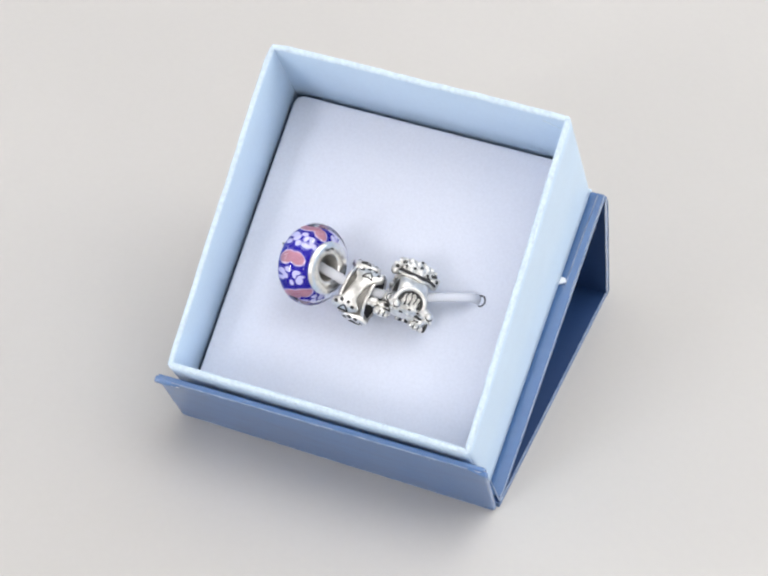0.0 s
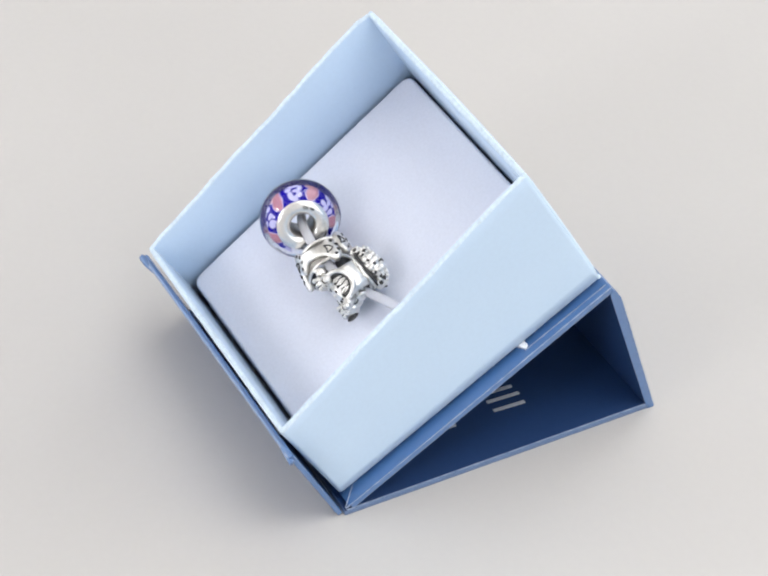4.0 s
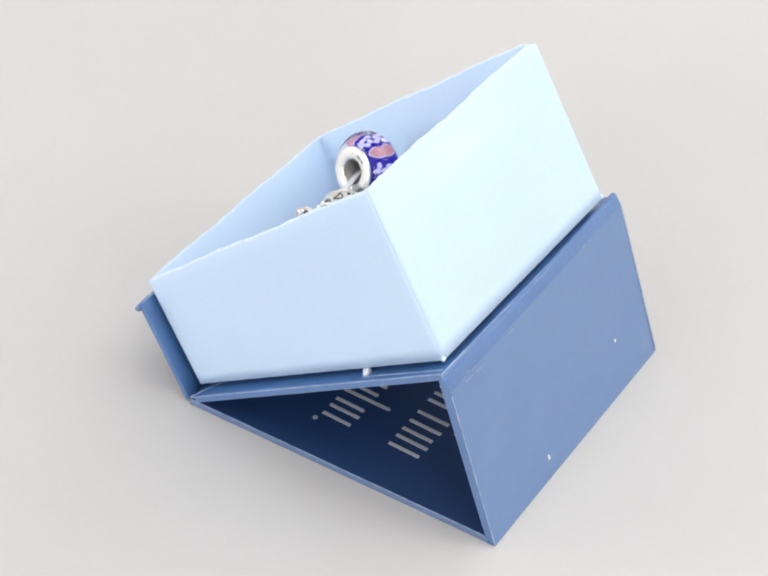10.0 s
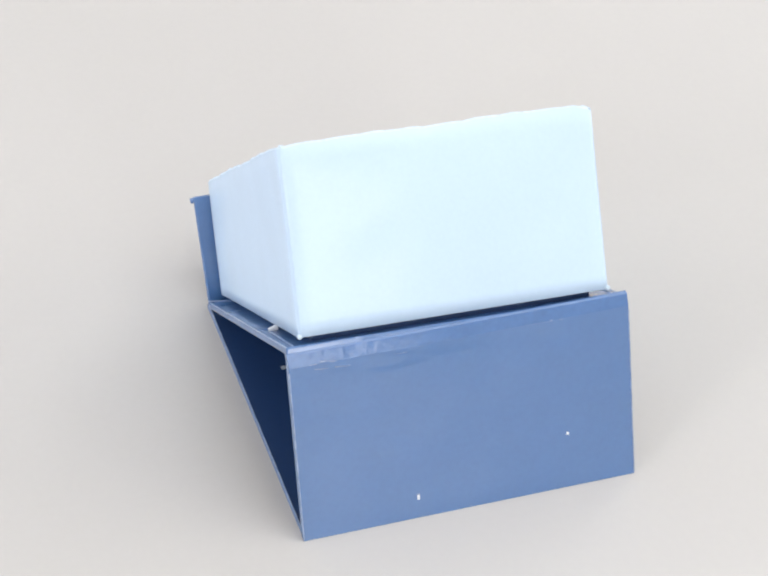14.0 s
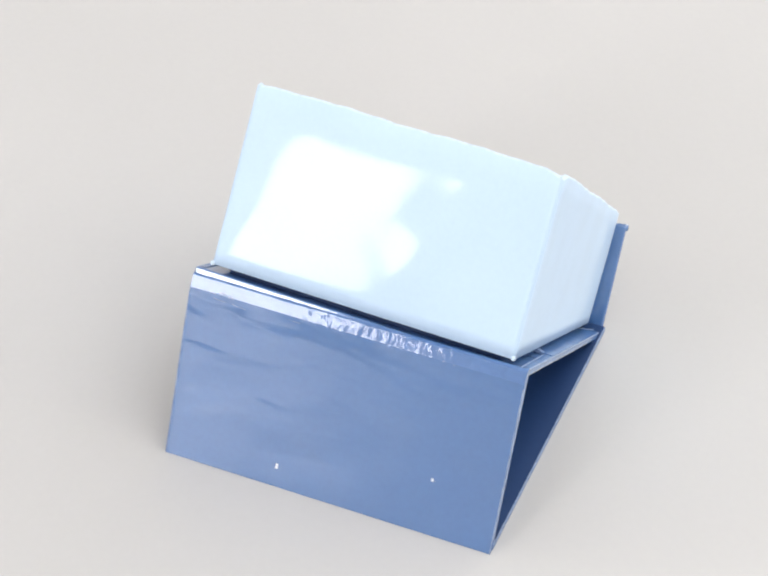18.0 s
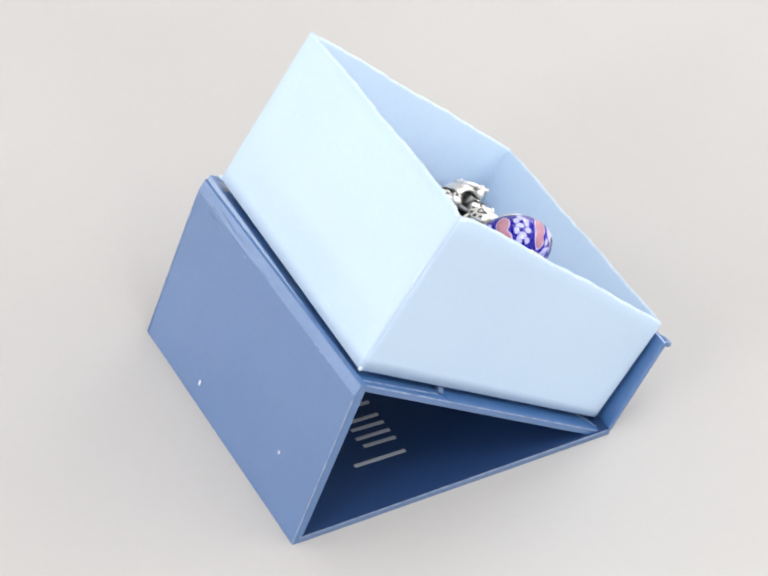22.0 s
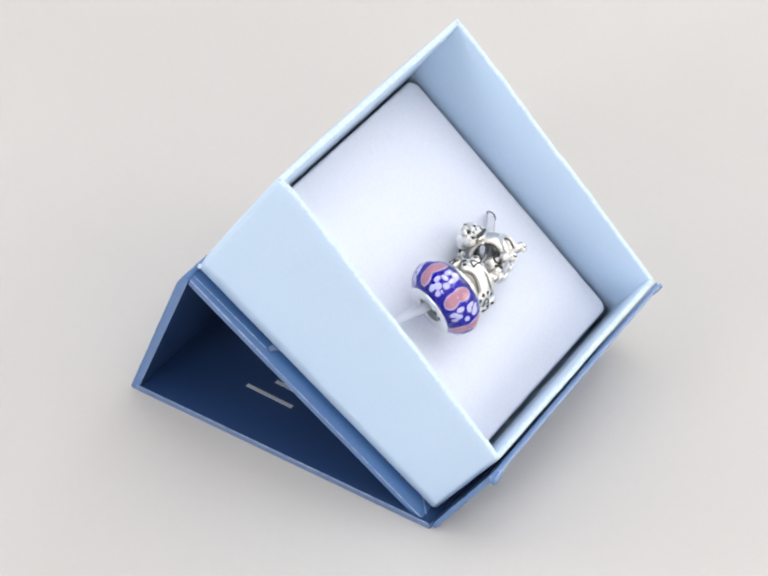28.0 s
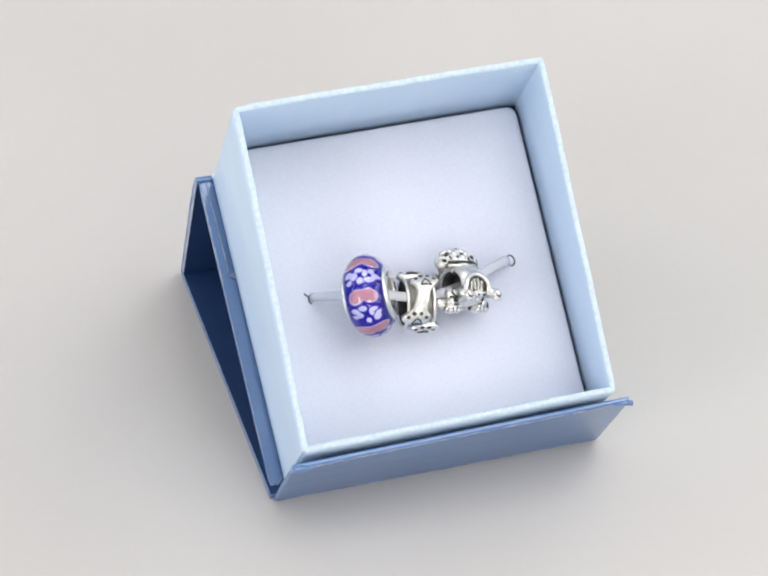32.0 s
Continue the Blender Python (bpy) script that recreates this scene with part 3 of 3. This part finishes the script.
    MOVING.append((root, TRAY @ pose(-10.7 * S, 29.3 * S, 23.8 * S, 0, -25, -7)))
    root.scale = (0.935, 0.935, 0.935)


def on_ring(x, arc, r, spin=0.0):
    a = radians(spin) + arc / 6.0
    return Vector((x, -math.sin(a) * r, math.cos(a) * r)) * S


def bone_bead():
    """A hollow bead made of curved bones with engraved paw prints."""
    root = empty("bone_bead")
    tagged(root, "silver bead of curved dog bones with blackened paw prints", "bead")
    half = 6.25

    def width(t):
        w = 1.35 + 1.6 * math.exp(-((abs(t) - 4.5) / 1.55) ** 2)
        return w * (1 - 0.3 * max(0, abs(t) - 5.3))
    for s in range(3):
        spin = 10 + 120 * s
        bm = bmesh.new()
        rows = []
        n = 32
        for k in range(n + 1):
            t = -half + 2 * half * k / n
            w = width(t)
            bow = -0.24 * t
            notch = 0.5 * math.exp(-((abs(t) - 6.25) / 0.45) ** 2)
            row = []
            for q, up in ((-1, -1.2), (-1, -0.3), (-0.9, 0.0), (-0.6, 0.16), (0, 0.2), (0.6, 0.16), (0.9, 0.0), (1, -0.3), (1, -1.2)):
                row.append(bm.verts.new(on_ring(q * w + bow, t, 6.0 + up - notch, spin)))
            rows.append(row)
        for a, b in zip(rows, rows[1:]):
            for j in range(9):
                k = (j + 1) % 9
                bm.faces.new((a[j], a[k], b[k], b[j])).material_index = 1 if j == 8 else 0
        bm.faces.new(rows[0])
        bm.faces.new(rows[-1][::-1])
        bone = part("bone", bm, [M_CAST, M_OXIDE], root, smooth=True)
        for e in (-1, 1):
            bow = -0.24 * e * 4.4
            for dx, dt, r in ((-1.8, 0.4, 0.46), (-0.68, 1.25, 0.5), (0.68, 1.2, 0.48), (1.75, 0.35, 0.44)):
                bm = bmesh.new()
                c = on_ring(bow + dx, e * 4.3 - dt, 6.08, spin)
                vs = ball(bm, (0, 0, 0), (r, r, r * 0.4), u=10, v=6)
                rot = Vector((0, 0, 1)).rotation_difference(Vector((0, c.y, c.z)))
                bmesh.ops.transform(bm, matrix=Matrix.Translation(c) @ rot.to_matrix().to_4x4(), verts=vs)
                part("paw_toe", bm, M_OXIDE, bone, smooth=True)
            bm = bmesh.new()
            loop = [on_ring(bow + px, e * 4.3 + pt, 6.17, spin) / S
                    for px, pt in ((-1.05, 1.35), (-0.6, 0.35), (0, -0.2), (0.6, 0.35), (1.05, 1.35), (0, 1.1), (-1.05, 1.35))]
            tube(bm, loop, 0.2, 5)
            part("paw_pad", bm, M_OXIDE, bone)
    for s in (-1, 1):
        bm = bmesh.new()
        lathe(bm, [(s * 2.3, 5.1), (s * 2.7, 5.35), (s * 3.0, 5.1), (s * 2.9, 4.75), (s * 2.4, 4.65)], 40)
        part("end_ring", bm, M_CAST, root, smooth=True)
    # added sleeve, its dark colour gives the gaps between bones their shade
    bm = bmesh.new()
    lathe(bm, [(-2.7, 4.9), (2.7, 4.9), (2.7, 4.62), (-2.7, 4.62)], 36)
    for f in bm.faces:
        f.normal_update()
        c = f.calc_center_median()
        f.material_index = 1 if Vector((c.y, c.z)).length > 4.8 * S else 0
    part("dark_recess_sleeve", bm, [M_OXIDE, M_DARK_SILVER], root, "added dark sleeve that makes the gaps look like shaded recesses", smooth=True)
    MOVING.append((root, TRAY @ pose(-1.2 * S, 27.8 * S, 19.2 * S, 0, 3, -8)))
    root.scale = (0.95, 0.92, 0.85)    # squashed to fit the camera's view


def animal_charm():
    """A seated animal cast as a bead, one plain mesh."""
    bm = bmesh.new()

    def paint(n0, mat):
        bm.faces.ensure_lookup_table()
        for f in bm.faces[n0:]:
            f.material_index = mat

    def add(at, r, mat=0, m=None, u=14, v=9):
        n0 = len(bm.faces)
        ball(bm, at, r, m, u, v)
        paint(n0, mat)

    def bar(path, r, mat=0, sides=7):
        n0 = len(bm.faces)
        tube(bm, path, r, sides)
        paint(n0, mat)
    spin = 12
    # body: a hollow barrel round the strap, blackened inside
    lathe(bm, [(-2.9, 2.95), (-3.3, 3.2), (-3.1, 3.8), (-2.3, 4.25), (2.3, 4.25), (3.1, 3.8), (3.3, 3.2), (2.9, 2.95)], 40)
    n0 = len(bm.faces)
    lathe(bm, [(-2.95, 2.98), (2.95, 2.98), (2.9, 2.75), (-2.9, 2.75)], 30)
    paint(n0, 1)
    axis = Vector((0, -0.5, 1.7))                # the hole lies high, close under the chest
    for v in bm.verts:
        v.co += axis * S

    def on_body(x, arc, r):
        return on_ring(x, arc, r, spin) / S + axis

    # arch with a dark channel inside it, round a furrowed chest
    def arch(rx, ry, r, lift, mat):
        path = []
        for k in range(19):
            a = -0.25 + (math.pi + 0.5) * k / 18
            path.append(on_body(math.cos(a) * rx, 1.5 - math.sin(a) * ry, 4.25 + lift))
        bar(path, r, mat)
    arch(3.3, 4.0, 0.55, 0.25, 0)
    arch(2.55, 3.2, 0.36, 0.12, 1)
    rnd = random.Random(3)
    for k in range(9):
        x = -2.0 + 0.5 * k
        h = math.sqrt(max(0.0, 1 - (x / 2.5) ** 2))
        path = [on_body(x + 0.14 * math.sin(q * 1.3 + k), 1.5 + (q / 6 - 1) * 3.0 * h + q / 6 * 1.2, 4.28 + (0.12 if k % 2 else -0.02)) for q in range(7)]
        bar(path, 0.22 if k % 2 else 0.13, 0 if k % 2 else 1, 5)
    add((3.6, -0.6, 1.6), (1.1, 2.0, 1.8))

    # head: a broad low lump with brows, ears, curls and dark eyes
    hy, hz = 5.1, 0.9
    add((0.1, hy, hz), (5.0, 2.2, 2.7), 0, None, 24, 14)
    def ring(at, R, r, mat, lean=(0, 0)):
        path = [(at[0] + R * math.cos(q * math.pi / 5), at[1] + R * math.sin(q * math.pi / 5),
                 at[2] - (lean[0] * math.cos(q * math.pi / 5) + lean[1] * math.sin(q * math.pi / 5)) * R) for q in range(11)]
        bar(path, r, mat, 6)
    for k in range(28):
        a = 2 * math.pi * k * 0.381966 + 0.4
        rr = math.sqrt((k + 0.5) / 28)
        x, y = math.cos(a) * rr * 4.8, math.sin(a) * rr * 2.1
        z = 2.7 * math.sqrt(max(0.02, 1 - (x / 5.0) ** 2 - (y / 2.2) ** 2))
        p = (0.1 + x, hy + y, hz + z - 0.05)
        R = rnd.uniform(0.48, 0.82)
        if k % 4 == 1:
            ring(p, R * 0.9, 0.2, 0, (max(-1, min(1, x / 3.4 / z)), max(-1.2, min(1.2, y * 1.5 / z))))
            add(p, (R * 0.7, R * 0.7, 0.2), 1, None, 8, 5)
        else:
            add(p, (R * rnd.uniform(0.9, 1.4), R, R * 0.6), 1 if k % 7 == 3 else 0, None, 8, 6)
    # ragged fur along the brow and the sides
    for k in range(11):
        f = k / 10 * 2 - 1
        add((0.1 + 4.9 * f, hy + 1.9 * math.sqrt(max(0, 1 - f * f)) + 0.1, hz + 1.0 + rnd.uniform(-0.3, 0.3)),
            (rnd.uniform(0.45, 0.7), 0.5, rnd.uniform(0.5, 0.8)), 0, None, 8, 6)
    for x, y, z, r in ((-3.1, 5.9, 2.8, 0.62), (3.9, 5.4, 2.5, 0.75), (4.8, 4.9, 0.9, 0.8)):
        add((x, y, z), (r, r * 0.85, r * 0.7), 1, None, 10, 7)
    for s in (-1, 1):
        add((s * 4.5, 4.3, 1.9), (1.0, 1.3, 1.2))
        ring((s * 4.6, 4.5, 3.0), 0.62, 0.22, 0, (s * 0.6, 0.2))
        add((s * 4.6, 4.5, 2.95), (0.5, 0.5, 0.25), 1, None, 8, 5)
    # tufts of fur with dark gaps over the flanks and the back
    for k in range(70):
        x = rnd.uniform(-3.2, 3.2)
        turn = rnd.choice((rnd.uniform(60, 160), rnd.uniform(-160, -95)))
        rad = 4.1 + 0.5 * math.sqrt(max(0, 1 - (x / 3.3) ** 2))
        if abs(x) > 2.7:
            rad -= 0.5
        p = (x, -math.sin(radians(turn)) * rad, math.cos(radians(turn)) * rad)
        add(p, (rnd.uniform(0.35, 0.7), rnd.uniform(0.35, 0.65), rnd.uniform(0.35, 0.6)), 1 if k % 5 == 0 else 0, None, 7, 5)
    for s in (-1, 1):
        for k in range(16):
            a = rnd.uniform(0, 2 * math.pi)
            q = rnd.uniform(3.3, 4.1)
            add((s * (3.35 - 0.28 * max(0, q - 3)), -math.sin(a) * q, math.cos(a) * q),
                (0.35, rnd.uniform(0.35, 0.65), rnd.uniform(0.35, 0.65)), 1 if k % 4 == 0 else 0, None, 7, 5)
    # groove between the head and the body
    bar([(-4.4, 4.1, 3.1), (-2.2, 3.9, 3.9), (0.2, 3.8, 4.1), (2.6, 3.8, 3.8), (4.6, 3.7, 2.9)], 0.34, 1)
    bar([(-4.2, 3.4, 3.4), (-2.2, 3.1, 4.25), (-0.6, 3.3, 4.4), (1.0, 3.0, 4.4), (2.6, 3.2, 4.1), (4.7, 3.0, 3.0)], 0.3, 0)

    # legs and paws
    def leg(x, y, z, out, r):
        add((x, y, z), (1.7 * r, 1.7 * r, 1.7 * r))
        bar([(x - 1.4 * r, y - 0.8, z + 0.7), (x, y - 1.1, z + 1.2 * r), (x + 1.4 * r, y - 0.8, z + 0.7)], 0.26, 1)
        add((x + out * 0.4, y - 1.7, z - 0.2), (1.55 * r, 1.1, 1.5 * r))
        add((x + out * 0.6, y - 3.0, z - 0.5), (1.85 * r, 1.0, 1.5 * r))
        for q in (-1.15, 0, 1.15):
            add((x + out * 0.6 + q * r, y - 3.6, z + 0.2), (0.6, 0.6, 0.75), 0, None, 8, 6)
        for q in (-0.55, 0.55):
            bar([(x + out * 0.6 + q * r, y - 4.0, z + 0.3), (x + out * 0.6 + q * r, y - 3.1, z + 0.9)], 0.12, 1, 5)
        ring((x + out * 0.3, y - 0.1, z + 1.55 * r), 0.8 * r, 0.16, 1)
        ring((x + out * 0.3, y - 0.1, z + 1.7 * r), 0.5 * r, 0.2, 0)
        add((x + out * 0.4, y - 1.8, z + 1.25 * r), (0.7, 0.42, 0.25), 1, None, 8, 6)
        bar([(x - 1.2 * r, y - 2.4, z + 0.3), (x + out * 0.4, y - 2.5, z + 0.9 * r), (x + 1.4 * r, y - 2.4, z + 0.3)], 0.16, 1, 5)
    leg(3.6, -1.9, 1.4, 0.5, 1.0)
    leg(-3.4, -2.1, 1.5, -1.3, 0.95)
    # arms held out before the chest, each with a round ringed paw
    for elbow, wrist, paw in (((-3.0, -2.4, 4.0), (-3.0, -3.2, 4.9), (-2.8, -3.7, 5.6)), ((3.2, -2.4, 4.0), (4.1, -3.3, 5.3), (4.7, -3.9, 6.2))):
        bar([elbow, wrist, paw], [1.3, 1.15, 0.9], 0, 10)
        add(paw, (1.1, 1.05, 1.0), 0, None, 14, 10)
        ring((paw[0], paw[1] - 0.1, paw[2] + 0.65), 0.66, 0.15, 1)
        add((paw[0], paw[1] - 0.1, paw[2] + 0.8), (0.42, 0.42, 0.3), 0, None, 10, 6)
        for q in (-0.7, 0, 0.7):
            add((paw[0] + q, paw[1] - 1.0, paw[2] + 0.1), (0.38, 0.4, 0.55), 0, None, 8, 6)
    # round furry belly between the arms and the legs
    add((0.5, -2.9, 3.4), (3.1, 1.7, 2.1), 0, None, 20, 12)
    for k in range(34):
        a, b = rnd.uniform(0, 2 * math.pi), rnd.uniform(0.15, 1.35)
        n = Vector((math.cos(a) * math.sin(b), math.sin(a) * math.sin(b), math.cos(b)))
        add((0.5 + 3.1 * n.x, -2.9 + 1.7 * n.y, 3.4 + 2.1 * n.z), (rnd.uniform(0.3, 0.6), rnd.uniform(0.2, 0.4), rnd.uniform(0.18, 0.34)),
            1 if k % 4 == 0 else 0, None, 7, 5)
    bar([(-2.4, -1.7, 4.9), (-0.8, -1.4, 5.4), (1.0, -1.4, 5.5), (3.0, -1.7, 4.9)], 0.2, 1)
    add((5.95, -4.4, 0.9), (0.5, 1.4, 1.2), 1, None, 12, 8)
    add((4.7, -3.6, 1.2), (1.3, 1.8, 1.6))
    add((-6.2, -3.6, 0.3), (1.4, 1.0, 1.0))
    for q in (-0.8, 0.2):
        add((-6.4 + q, -4.4, 0.9), (0.5, 0.5, 0.55), 0, None, 8, 6)
    ob = part("animal_charm", bm, [M_CAST, M_OXIDE], None, smooth=True)
    tagged(ob, "cast silver animal charm bead with blackened grooves and round paws", "charm")
    ob.scale = (0.88, 0.93, 0.93)
    MOVING.append((ob, TRAY @ pose(7.1 * S, 29.3 * S, 19.2 * S, 0, 29, 0)))


jewellery_box()
cushion()
strap()
glass_bead()
bone_bead()
animal_charm()


def motions():
    """Everything in and on the box turns with it, at a steady pace."""
    for thing, place in MOVING:
        walk(thing, [(k * 0.5, turned(k * 0.5) @ place) for k in range(65)])


motions()
